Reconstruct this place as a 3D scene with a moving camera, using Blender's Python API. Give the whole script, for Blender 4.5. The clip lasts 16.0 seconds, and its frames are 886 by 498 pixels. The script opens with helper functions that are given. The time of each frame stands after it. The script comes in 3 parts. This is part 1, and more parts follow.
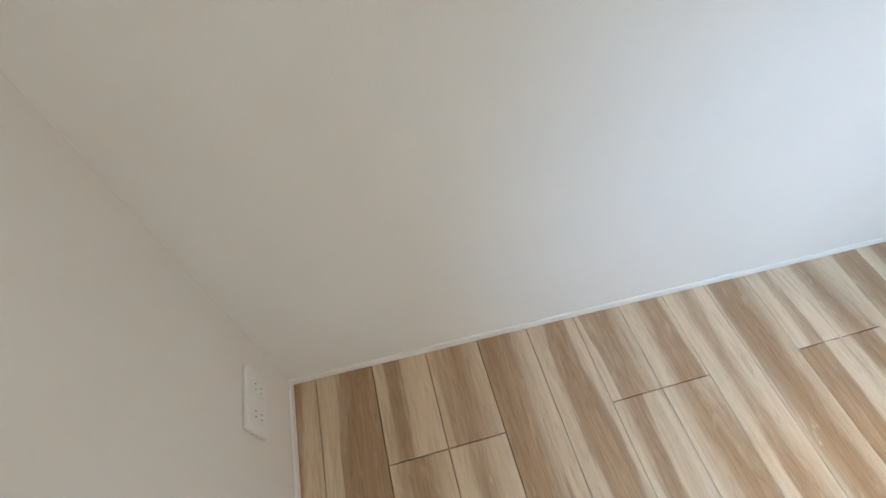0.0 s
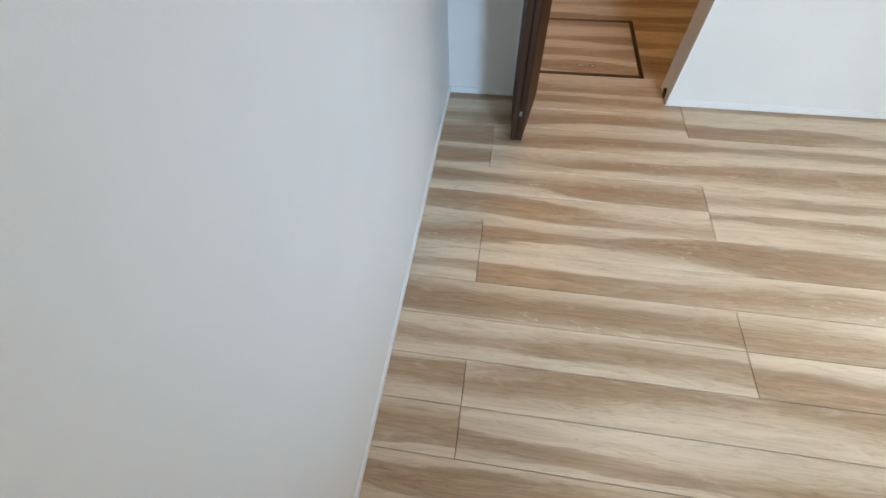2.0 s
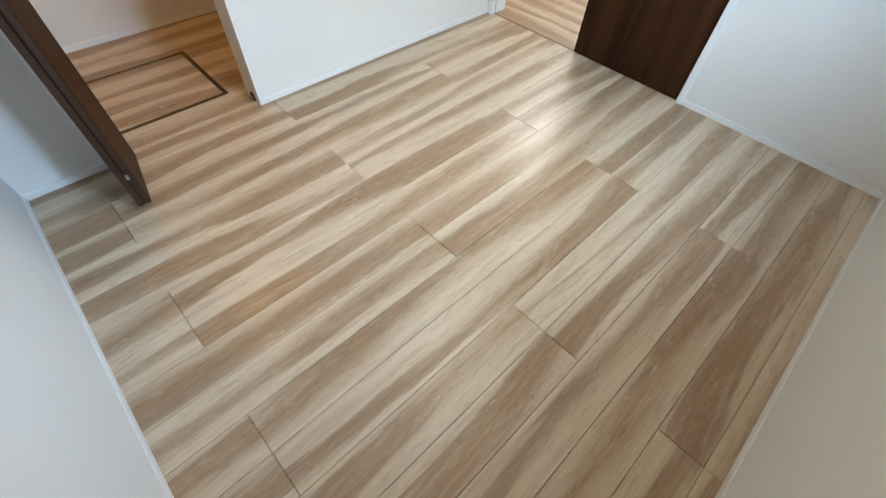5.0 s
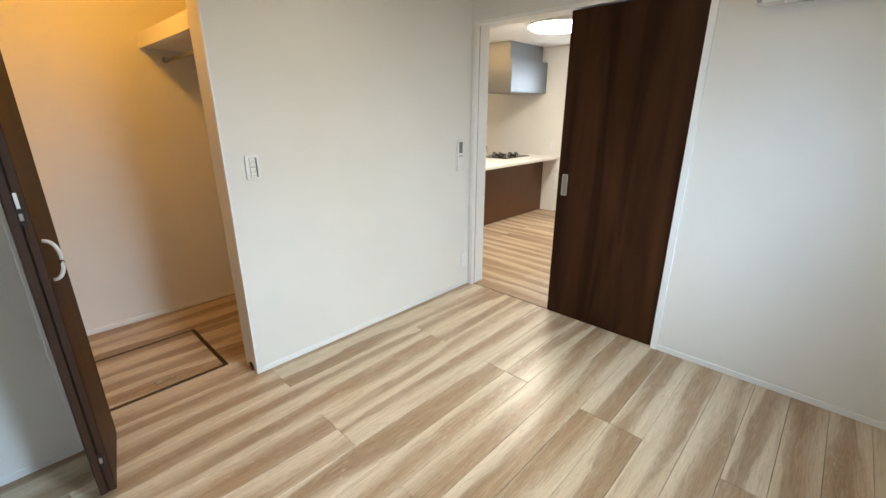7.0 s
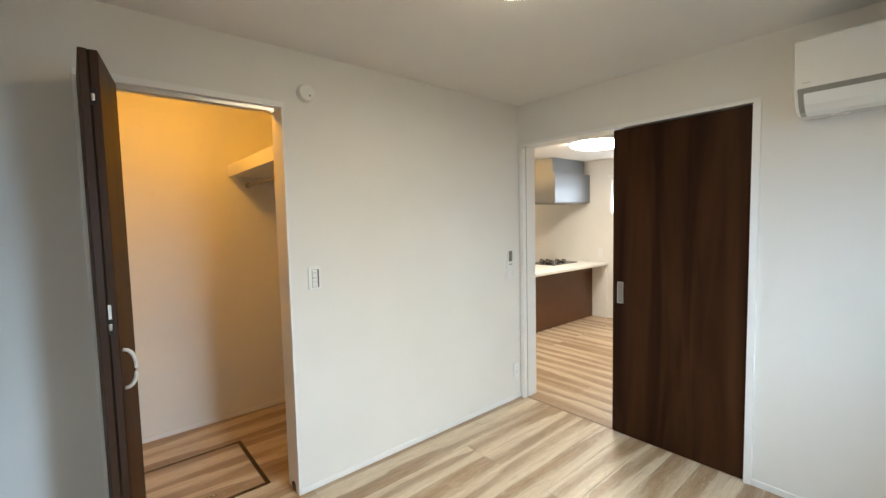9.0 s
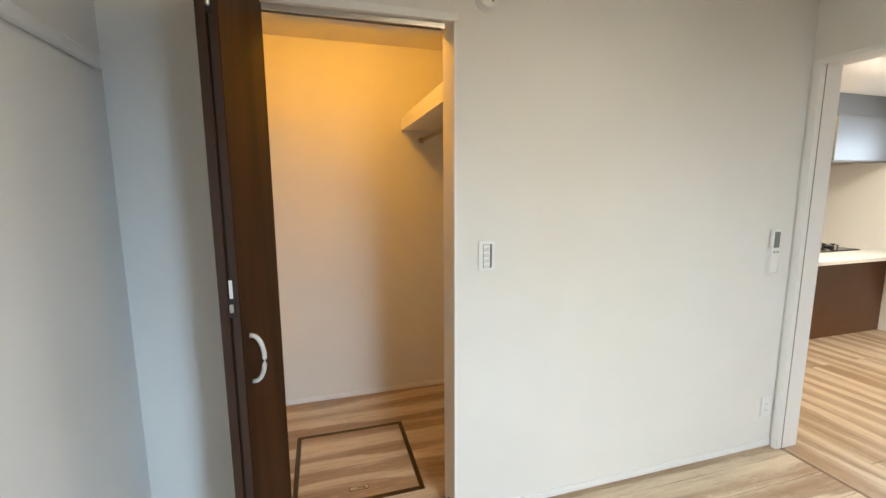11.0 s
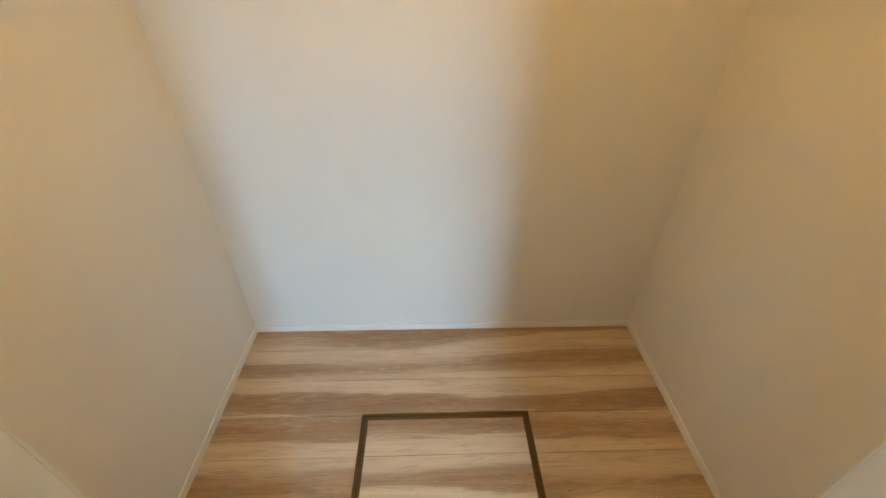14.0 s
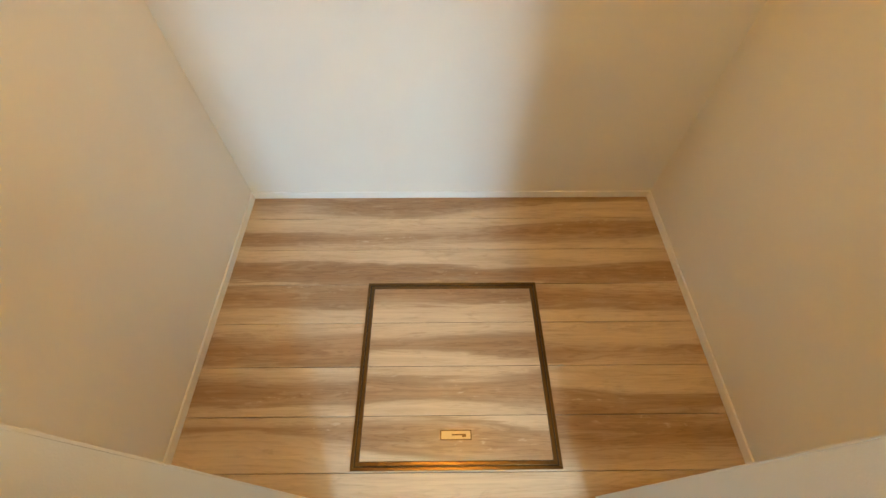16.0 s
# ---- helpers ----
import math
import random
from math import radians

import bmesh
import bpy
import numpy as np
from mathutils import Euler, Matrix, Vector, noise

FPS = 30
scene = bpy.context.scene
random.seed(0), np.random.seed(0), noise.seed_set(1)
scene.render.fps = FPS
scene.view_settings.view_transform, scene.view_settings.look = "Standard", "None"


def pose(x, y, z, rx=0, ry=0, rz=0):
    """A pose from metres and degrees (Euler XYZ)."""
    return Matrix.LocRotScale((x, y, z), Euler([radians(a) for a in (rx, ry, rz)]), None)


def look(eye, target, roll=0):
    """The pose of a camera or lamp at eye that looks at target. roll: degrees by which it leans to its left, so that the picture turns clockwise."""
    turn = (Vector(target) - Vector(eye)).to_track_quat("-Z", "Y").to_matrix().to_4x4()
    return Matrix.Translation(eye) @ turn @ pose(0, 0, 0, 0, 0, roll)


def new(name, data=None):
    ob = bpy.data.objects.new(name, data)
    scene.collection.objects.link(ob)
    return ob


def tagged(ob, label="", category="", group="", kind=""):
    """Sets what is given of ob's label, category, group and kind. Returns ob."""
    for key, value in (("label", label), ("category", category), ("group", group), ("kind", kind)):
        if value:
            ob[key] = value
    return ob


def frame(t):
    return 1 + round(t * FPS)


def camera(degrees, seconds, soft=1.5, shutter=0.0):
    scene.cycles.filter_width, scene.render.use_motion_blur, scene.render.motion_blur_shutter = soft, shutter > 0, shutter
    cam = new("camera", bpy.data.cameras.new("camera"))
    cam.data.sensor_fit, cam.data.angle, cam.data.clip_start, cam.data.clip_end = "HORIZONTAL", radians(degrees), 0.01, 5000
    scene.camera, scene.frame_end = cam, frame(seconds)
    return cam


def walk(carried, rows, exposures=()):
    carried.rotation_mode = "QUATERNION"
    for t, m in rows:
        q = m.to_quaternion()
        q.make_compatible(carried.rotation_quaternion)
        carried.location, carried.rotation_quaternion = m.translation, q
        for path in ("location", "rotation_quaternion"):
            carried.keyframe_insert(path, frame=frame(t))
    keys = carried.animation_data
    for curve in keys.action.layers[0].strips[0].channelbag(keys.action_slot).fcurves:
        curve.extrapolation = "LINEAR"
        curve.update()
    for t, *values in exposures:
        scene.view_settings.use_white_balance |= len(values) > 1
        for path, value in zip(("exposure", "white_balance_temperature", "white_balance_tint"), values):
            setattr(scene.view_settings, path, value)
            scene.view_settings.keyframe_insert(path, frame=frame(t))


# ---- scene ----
cam = camera(93.5, 16.0)
PATH = [
    (0, (0.409, -2.319, 1.145), (-0.655, -1.982, -0.516), 3.4),
    (0.5, (0.412, -2.28, 1.268), (-0.647, -1.749, -0.343), 2.2),
    (1, (0.458, -2.169, 1.331), (-0.572, -1.402, -0.202), -4.5),
    (1.5, (0.318, -2.05, 1.326), (-0.312, -1.017, -0.267), -1.5),
    (2, (0.3, -1.956, 1.363), (0.08, -0.837, -0.28), -3.2),
    (2.5, (0.31, -2.003, 1.373), (0.495, -0.914, -0.294), -1.9),
    (3, (0.352, -2.063, 1.364), (0.839, -1.089, -0.313), 0.6),
    (3.5, (0.399, -2.104, 1.37), (1.064, -1.25, -0.312), 2.2),
    (3.7, (0.399, -2.109, 1.376), (1.108, -1.288, -0.304), 2.7),
    (5.8, (0.407, -2.14, 1.367), (1.478, -1.129, 0.014), 2.1),
    (6, (0.392, -2.134, 1.383), (1.53, -1.068, 0.131), 1.8),
    (6.5, (0.382, -2.16, 1.404), (1.663, -0.941, 0.469), 0.8),
    (7, (0.367, -2.167, 1.423), (1.742, -0.857, 0.794), 0.0),
    (7.5, (0.349, -2.181, 1.426), (1.771, -0.824, 1.058), -0.7),
    (8, (0.343, -2.186, 1.437), (1.767, -0.797, 1.229), -1.1),
    (8.5, (0.34, -2.177, 1.442), (1.725, -0.742, 1.301), -1.4),
    (9, (0.338, -2.138, 1.442), (1.629, -0.616, 1.308), -1.3),
    (9.5, (0.366, -2.044, 1.443), (1.51, -0.411, 1.286), -1.3),
    (10, (0.472, -1.898, 1.449), (1.426, -0.152, 1.25), -1.2),
    (10.2, (0.507, -1.84, 1.444), (1.375, -0.052, 1.226), -1.1),
    (12.3, (0.737, -0.79, 1.41), (0.872, 1.124, 0.846), -0.5),
    (12.5, (0.754, -0.649, 1.426), (0.837, 1.246, 0.792), -0.9),
    (12.7, (0.746, -0.548, 1.426), (0.82, 1.331, 0.743), -0.8),
    (13, (0.753, -0.397, 1.419), (0.802, 1.437, 0.622), -0.5),
    (13.5, (0.753, -0.205, 1.389), (0.786, 1.542, 0.418), -0.5),
    (14, (0.687, -0.049, 1.395), (0.738, 1.558, 0.206), 0.4),
    (14.5, (0.668, 0.024, 1.38), (0.71, 1.457, -0.014), 0.6),
    (15, (0.664, 0.06, 1.358), (0.705, 1.33, -0.186), 1.1),
    (15.5, (0.669, 0.071, 1.342), (0.704, 1.23, -0.287), 1.1),
    (16, (0.683, 0.075, 1.335), (0.7, 1.193, -0.323), 0.4),
]
walk(cam, [(t, look(eye, target, roll)) for t, eye, target, roll in PATH],
     [(0.0, 0.42, 6000, 9), (1.5, 0.05, 6250, 9), (3.5, 0.05, 5850, 7), (6.0, 0.12, 6500, 8), (9.0, 0.1, 6900, 8), (10.0, 0.12, 6650, 8), (12.5, 0.36, 7500, 10), (13.0, 0.42, 7600, 9), (13.5, 0.5, 6400, 2), (14.0, 0.6, 5300, -5), (14.5, 0.68, 5550, -5), (16.0, 0.84, 6000, -4)])

# ---- world, sun and lamps ----
W, L, H = 2.953, 2.595, 2.325          # bedroom width (x), length (towards -y) and height
T = 0.147                           # thickness of the closet wall
KX, KN = 5.968, 2.6                  # kitchen far wall and its north end
OPEN_L, OPEN_R, OPEN_H = 0.338, 1.110, 2.027
WIN = (1.15, 2.15, 0.95, 2.0)       # bedroom window in the south wall: x0, x1, z0, z1
KWIN = (0.22, 0.83, 1.485, 1.985)     # small kitchen window: y0, y1, z0, z1

world = bpy.data.worlds.new("world")
scene.world = world
world.use_nodes = True
sky = world.node_tree.nodes.new("ShaderNodeTexSky")
sky.sky_type, sky.sun_disc = "NISHITA", False
sky.sun_elevation, sky.sun_rotation = radians(43), radians(10)
world.node_tree.links.new(sky.outputs[0], world.node_tree.nodes["Background"].inputs[0])
world.node_tree.nodes["Background"].inputs[1].default_value = 0.1

sun = new("sun", bpy.data.lights.new("sun", "SUN"))
sun.data.energy, sun.data.angle, sun.data.color = 2.5, radians(0.5), (1.0, 0.95, 0.88)
sun.matrix_world = look((3, 9, 9), (1.5, 0, 0))


def area_lamp(name, eye, target, sx, sy, watts, colour):
    ob = new(name, bpy.data.lights.new(name, "AREA"))
    ob.data.shape, ob.data.size, ob.data.size_y = "RECTANGLE", sx, sy
    ob.data.energy, ob.data.color = watts, colour
    ob.matrix_world = look(eye, target)
    return ob


DAY, DAY_COLOUR = 22.0, (0.44, 0.69, 1.0)
BED_LAMP, CLOSET_LAMP, KITCHEN_LAMP = 15.0, 190.0, 54.0
# sky light through the two panes of the bedroom window
area_lamp("window_daylight", (1.46, -L - 0.05, 1.50), (0.0, -0.30, 0.10), 0.36, 0.9, DAY * 0.33, DAY_COLOUR).data.spread = radians(78)
area_lamp("window_daylight", (1.82, -L - 0.05, 1.50), (W, -1.25, 0.15), 0.45, 0.9, DAY * 0.32, DAY_COLOUR).data.spread = radians(105)
area_lamp("window_daylight", (1.64, -L - 0.05, 1.46), (1.92, -0.7, 0.25), 0.8, 0.9, DAY * 0.42, (0.82, 0.93, 1.0)).data.spread = radians(94)
area_lamp("kitchen_daylight", (KX + 0.05, 0.5, 1.72), (KX - 2, 0.5, 1.2), 0.55, 0.42, 8.0, (0.75, 0.87, 1.0))


# ---- materials ----
class Nodes:
    """A small writer for node materials."""

    def __init__(self, name):
        self.mat = bpy.data.materials.new(name)
        self.mat.use_nodes = True
        self.tree = self.mat.node_tree
        self.bsdf = self.tree.nodes["Principled BSDF"]

    def add(self, kind, **values):
        n = self.tree.nodes.new("ShaderNode" + kind)
        for key, value in values.items():
            setattr(n, key, value)
        return n

    def put(self, socket, value):
        if isinstance(value, bpy.types.NodeSocket):
            self.tree.links.new(value, socket)
        else:
            socket.default_value = value

    def math(self, op, a, b=0.0, c=0.0, clamp=False):
        n = self.add("Math", operation=op, use_clamp=clamp)
        for i, v in enumerate((a, b, c)):
            self.put(n.inputs[i], v)
        return n.outputs[0]

    def coords(self):
        return self.add("TexCoord").outputs["Object"]

    def split(self, v):
        n = self.add("SeparateXYZ")
        self.put(n.inputs[0], v)
        return n.outputs

    def join(self, x, y, z):
        n = self.add("CombineXYZ")
        for i, v in enumerate((x, y, z)):
            self.put(n.inputs[i], v)
        return n.outputs[0]

    def noise(self, vector, scale, detail=3.0, rough=0.5, distortion=0.0):
        n = self.add("TexNoise")
        self.put(n.inputs["Vector"], vector)
        n.inputs["Scale"].default_value, n.inputs["Detail"].default_value = scale, detail
        n.inputs["Roughness"].default_value, n.inputs["Distortion"].default_value = rough, distortion
        return n.outputs["Fac"]

    def ramp(self, value, lo, hi, a=0.0, b=1.0):
        n = self.add("MapRange", interpolation_type="SMOOTHSTEP")
        for i, v in enumerate((value, lo, hi, a, b)):
            self.put(n.inputs[i], v)
        return n.outputs[0]

    def mix(self, fac, a, b, blend="MIX"):
        n = self.add("Mix", data_type="RGBA", blend_type=blend)
        self.put(n.inputs[0], fac)
        for i, v in ((6, a), (7, b)):
            self.put(n.inputs[i], (*v, 1) if isinstance(v, tuple) else v)
        return n.outputs[2]

    def bump(self, height, strength, distance):
        n = self.add("Bump")
        n.inputs["Strength"].default_value, n.inputs["Distance"].default_value = strength, distance
        self.put(n.inputs["Height"], height)
        self.put(self.bsdf.inputs["Normal"], n.outputs[0])

    def set(self, **values):
        for key, value in values.items():
            value = (*value, 1) if isinstance(value, tuple) and len(value) == 3 else value
            self.put(self.bsdf.inputs[key.replace("_", " ")], value)
        return self.mat


STRIP = 0.1523


def floor_material():
    """Printed sheet flooring: cream sapwood round brown heartwood, one print on each strip."""
    m = Nodes("floor_wood")
    x, y, z = m.split(m.coords())
    rand = m.math("MULTIPLY", m.add("ObjectInfo").outputs["Random"], 91.0)
    lane = m.math("DIVIDE", y, STRIP)
    strip_id = m.math("ADD", m.math("FLOOR", lane), 0.0)
    v = m.math("FRACT", lane)
    seed = m.math("ADD", m.math("MULTIPLY", strip_id, 7.31), rand)
    # the heart's middle and half width drift along the strip; where it closes it ends in a pointed arch
    n1 = m.noise(m.join(m.math("MULTIPLY", x, 0.42), seed, 0.0), 1.0, 1.0)
    n2 = m.noise(m.join(m.math("MULTIPLY", x, 0.75), seed, 9.0), 1.0, 1.0)
    warp = m.noise(m.join(m.math("MULTIPLY", x, 1.7), m.math("MULTIPLY", v, 2.6), seed), 1.0, 4.0, 0.55, 0.5)
    centre = m.math("MULTIPLY_ADD", m.math("SUBTRACT", n1, 0.5), 1.7, 0.5)
    half = m.math("MULTIPLY_ADD", m.math("SUBTRACT", n2, 0.5), 1.3, 0.30)
    d = m.math("SUBTRACT", m.math("ABSOLUTE", m.math("SUBTRACT", v, centre)), half)
    d = m.math("MULTIPLY_ADD", m.math("SUBTRACT", warp, 0.5), 0.42, d)
    ring = m.noise(m.join(m.math("MULTIPLY", x, 2.4), m.math("MULTIPLY", y, 34.0), seed), 1.0, 4.0, 0.58, 0.7)
    d = m.math("MULTIPLY_ADD", m.math("SUBTRACT", ring, 0.5), 0.38, d)
    soft = m.noise(m.join(m.math("MULTIPLY", x, 1.0), m.math("MULTIPLY", v, 1.2), m.math("ADD", seed, 40.0)), 1.0, 1.0)
    heart = m.ramp(d, m.ramp(soft, 0.35, 0.65, 0.09, 0.28), m.ramp(soft, 0.35, 0.65, -0.18, -0.44))
    rim = m.math("MULTIPLY", m.ramp(d, 0.01, -0.03), m.ramp(d, -0.20, -0.05))
    # growth rings follow the heart's outline; fine streaks run with the grain
    streak = m.noise(m.join(m.math("MULTIPLY", x, 7.0), m.math("MULTIPLY", y, 240.0), seed), 1.0, 3.0, 0.6)
    wave = m.math("SINE", m.math("MULTIPLY", m.math("MULTIPLY_ADD", m.math("SUBTRACT", ring, 0.5), 0.22, d), 62.0))
    line = m.ramp(wave, 0.2, 1.0, 0.0, 0.46)
    tone = m.noise(m.join(m.math("MULTIPLY", x, 0.8), seed, 21.0), 1.0, 1.0)
    brown = m.mix(m.ramp(ring, 0.3, 0.72), (0.45, 0.312, 0.193), (0.335, 0.212, 0.117))
    brown = m.mix(m.ramp(tone, 0.35, 0.7, 0.0, 0.4), brown, (0.27, 0.167, 0.092))
    cream = m.mix(m.ramp(ring, 0.35, 0.75), (0.68, 0.56, 0.41), (0.55, 0.43, 0.30))
    col = m.mix(heart, cream, brown)
    col = m.mix(m.math("MULTIPLY", rim, m.ramp(soft, 0.62, 0.45, 0.0, 0.42)), col, (0.21, 0.122, 0.064))
    col = m.mix(m.math("MULTIPLY", line, m.math("MULTIPLY_ADD", heart, 0.65, 0.22)), col, (0.21, 0.125, 0.068))
    col = m.mix(m.ramp(streak, 0.50, 0.80, 0.0, 0.24), col, (0.20, 0.12, 0.07))
    flame = m.noise(m.join(m.math("MULTIPLY", x, 5.0), m.math("MULTIPLY", y, 30.0), m.math("ADD", seed, 3.0)), 1.0, 4.0, 0.62, 1.8)
    col = m.mix(m.ramp(flame, 0.52, 0.70, 0.0, 0.28), col, (0.27, 0.165, 0.092))
    col = m.mix(m.ramp(flame, 0.46, 0.32, 0.0, 0.22), col, (0.66, 0.55, 0.41))
    flake = m.ramp(m.noise(m.join(m.math("MULTIPLY", x, 26.0), m.math("MULTIPLY", y, 80.0), seed), 1.0, 2.0), 0.6, 0.72, 0.0, 0.5)
    spot = m.ramp(m.noise(m.join(m.math("MULTIPLY", x, 2.4), m.math("MULTIPLY", y, 10.0), seed), 1.0, 1.0), 0.58, 0.68)
    col = m.mix(m.math("MULTIPLY", flake, spot), col, (0.70, 0.60, 0.47))
    m.bump(m.math("ADD", ring, m.math("MULTIPLY", streak, 0.6)), 0.09, 0.002)
    rough = m.ramp(streak, 0.2, 0.8, 0.30, 0.39)
    return m.set(Base_Color=col, Roughness=rough, Specular_IOR_Level=0.5)


def wallpaper(name, tone):
    """White vinyl wallpaper with a fine woven relief and faint unevenness."""
    m = Nodes(name)
    c = m.coords()
    fine = m.noise(c, 420.0, 2.0, 0.6)
    mid = m.noise(c, 90.0, 2.0)
    broad = m.noise(c, 2.3, 3.0)
    col = m.mix(m.ramp(broad, 0.3, 0.7), tone, tuple(v * 0.972 for v in tone))
    m.bump(m.math("ADD", fine, m.math("MULTIPLY", mid, 0.8)), 0.16, 0.0012)
    return m.set(Base_Color=col, Roughness=0.78, Specular_IOR_Level=0.25)


def dark_door_material():
    """Dark walnut print, grain upright."""
    m = Nodes("dark_walnut")
    x, y, z = m.split(m.coords())
    side = m.math("ADD", x, y)
    seed = m.math("MULTIPLY", m.add("ObjectInfo").outputs["Random"], 13.0)
    g1 = m.noise(m.join(m.math("MULTIPLY", side, 6.0), m.math("MULTIPLY", z, 0.5), seed), 1.0, 3.0, 0.6, 0.7)
    g2 = m.noise(m.join(m.math("MULTIPLY", side, 48.0), m.math("MULTIPLY", z, 2.2), seed), 1.0, 3.0, 0.65, 0.3)
    g3 = m.noise(m.join(m.math("MULTIPLY", side, 420.0), m.math("MULTIPLY", z, 12.0), seed), 1.0, 2.0)
    col = m.mix(m.ramp(g1, 0.3, 0.7), (0.021, 0.0076, 0.0032), (0.058, 0.0235, 0.0095))
    col = m.mix(m.ramp(g2, 0.42, 0.72, 0.0, 0.25), col, (0.018, 0.0075, 0.0045))
    col = m.mix(m.ramp(g3, 0.6, 0.8, 0.0, 0.12), col, (0.070, 0.032, 0.017))
    m.bump(m.math("ADD", g3, g2), 0.08, 0.0008)
    return m.set(Base_Color=col, Roughness=0.45, Specular_IOR_Level=0.09)


def plain(name, colour, rough=0.5, metal=0.0, speck=0.03, bump=0.04, scale=160.0, spec=0.5):
    m = Nodes(name)
    c = m.coords()
    n = m.noise(c, scale, 3.0)
    b = m.noise(c, 6.0, 2.0)
    col = m.mix(m.ramp(n, 0.3, 0.7, 0.0, speck * 4), colour, tuple(v * 0.85 for v in colour))
    col = m.mix(m.ramp(b, 0.35, 0.7, 0.0, speck * 3), col, tuple(v * 0.9 for v in colour))
    if bump:
        m.bump(n, bump, 0.0006)
    return m.set(Base_Color=col, Roughness=m.ramp(b, 0.2, 0.8, rough * 0.92, rough * 1.08), Metallic=metal, Specular_IOR_Level=spec)


def brushed(name, colour, rough):
    m = Nodes(name)
    x, y, z = m.split(m.coords())
    n = m.noise(m.join(m.math("MULTIPLY", x, 3.0), m.math("MULTIPLY", y, 3.0), m.math("MULTIPLY", z, 300.0)), 1.0, 2.0)
    col = m.mix(n, colour, tuple(v * 0.85 for v in colour))
    m.bump(n, 0.05, 0.0005)
    return m.set(Base_Color=col, Roughness=rough, Metallic=1.0)


def glowing(name, colour, strength):
    m = Nodes(name)
    return m.set(Base_Color=(0.85, 0.85, 0.83), Roughness=0.4, Emission_Color=colour, Emission_Strength=strength)


FLOOR = floor_material()
WALL = wallpaper("wallpaper_white", (0.80, 0.785, 0.75))
CEIL = wallpaper("ceiling_paper", (0.78, 0.76, 0.73))
SOFFIT = plain("subfloor", (0.10, 0.065, 0.04), 0.7)
TRIM = plain("white_trim", (0.85, 0.85, 0.84), 0.42, speck=0.012)
PLASTIC = plain("white_plastic", (0.82, 0.82, 0.81), 0.32, speck=0.008, bump=0.02)
AC_WHITE = plain("gloss_white", (0.83, 0.84, 0.83), 0.22, speck=0.006, bump=0.01)
GREY_PL = plain("grey_plastic", (0.27, 0.275, 0.26), 0.4, speck=0.02)
DARK_SLOT = plain("dark_slot", (0.07, 0.075, 0.08), 0.4)
BLACK = plain("black_plastic", (0.018, 0.016, 0.015), 0.4)
WALNUT = dark_door_material()
WALNUT_EDGE = plain("dark_edge_band", (0.040, 0.017, 0.010), 0.36, speck=0.05)
BRONZE = brushed("bronze_aluminium", (0.165, 0.108, 0.056), 0.30)
BRASS = plain("brass_plate", (0.52, 0.44, 0.28), 0.4, metal=0.5)
STEEL = brushed("satin_steel", (0.62, 0.61, 0.58), 0.33)
NICKEL = brushed("aged_nickel", (0.40, 0.37, 0.32), 0.3)
HOOD = brushed("hood_silver", (0.30, 0.315, 0.34), 0.54)
SHELF = plain("shelf_white", (0.78, 0.75, 0.69), 0.45, speck=0.02)
COUNTER = plain("counter_white", (0.80, 0.79, 0.76), 0.45, speck=0.02)
PANEL = plain("brown_panel", (0.125, 0.053, 0.022), 0.42, speck=0.06)
IRON = plain("cast_iron", (0.02, 0.02, 0.021), 0.5)
HOB = plain("hob_glass", (0.012, 0.012, 0.013), 0.08, bump=0.0)
LCD = plain("remote_display", (0.19, 0.21, 0.19), 0.25)
BED_GLOW = glowing("led_diffuser", (1.0, 0.83, 0.58), BED_LAMP)
KIT_GLOW = glowing("kitchen_diffuser", (1.0, 0.92, 0.82), KITCHEN_LAMP)
WARM_GLOW = glowing("warm_lens", (1.0, 0.60, 0.22), 320.0)
CLO_GLOW = glowing("closet_bulb", (1.0, 0.455, 0.055), CLOSET_LAMP)
frost = Nodes("frosted_glass")
FROST = frost.set(Base_Color=(0.9, 0.95, 0.95), Roughness=0.45, Transmission_Weight=1.0, IOR=1.3,
                  Emission_Color=(0.85, 0.93, 1.0), Emission_Strength=0.0)


# ---- mesh helpers ----
def box_into(bm, x0, x1, y0, y1, z0, z1, bevel=0.0):
    m = Matrix.LocRotScale(((x0 + x1) / 2, (y0 + y1) / 2, (z0 + z1) / 2), None, (x1 - x0, y1 - y0, z1 - z0))
    made = bmesh.ops.create_cube(bm, size=1.0, matrix=m)
    if bevel:
        edges = list({e for v in made["verts"] for e in v.link_edges})
        bmesh.ops.bevel(bm, geom=edges, offset=bevel, segments=2, profile=0.6, affect="EDGES")
    return bm


def boxes(*specs, bevel=0.0):
    bm = bmesh.new()
    for s in specs:
        box_into(bm, *s, bevel=bevel)
    return bm


def cyl(r, depth, m=None, segments=32, r2=None, bevel=0.0):
    bm = bmesh.new()
    bmesh.ops.create_cone(bm, cap_ends=True, segments=segments, radius1=r, radius2=r if r2 is None else r2, depth=depth)
    if bevel:
        rims = [e for e in bm.edges if abs(e.verts[0].co.z - e.verts[1].co.z) < 1e-6]
        bmesh.ops.bevel(bm, geom=rims, offset=bevel, segments=3, profile=0.5, affect="EDGES")
    if m:
        bm.transform(m)
    return bm


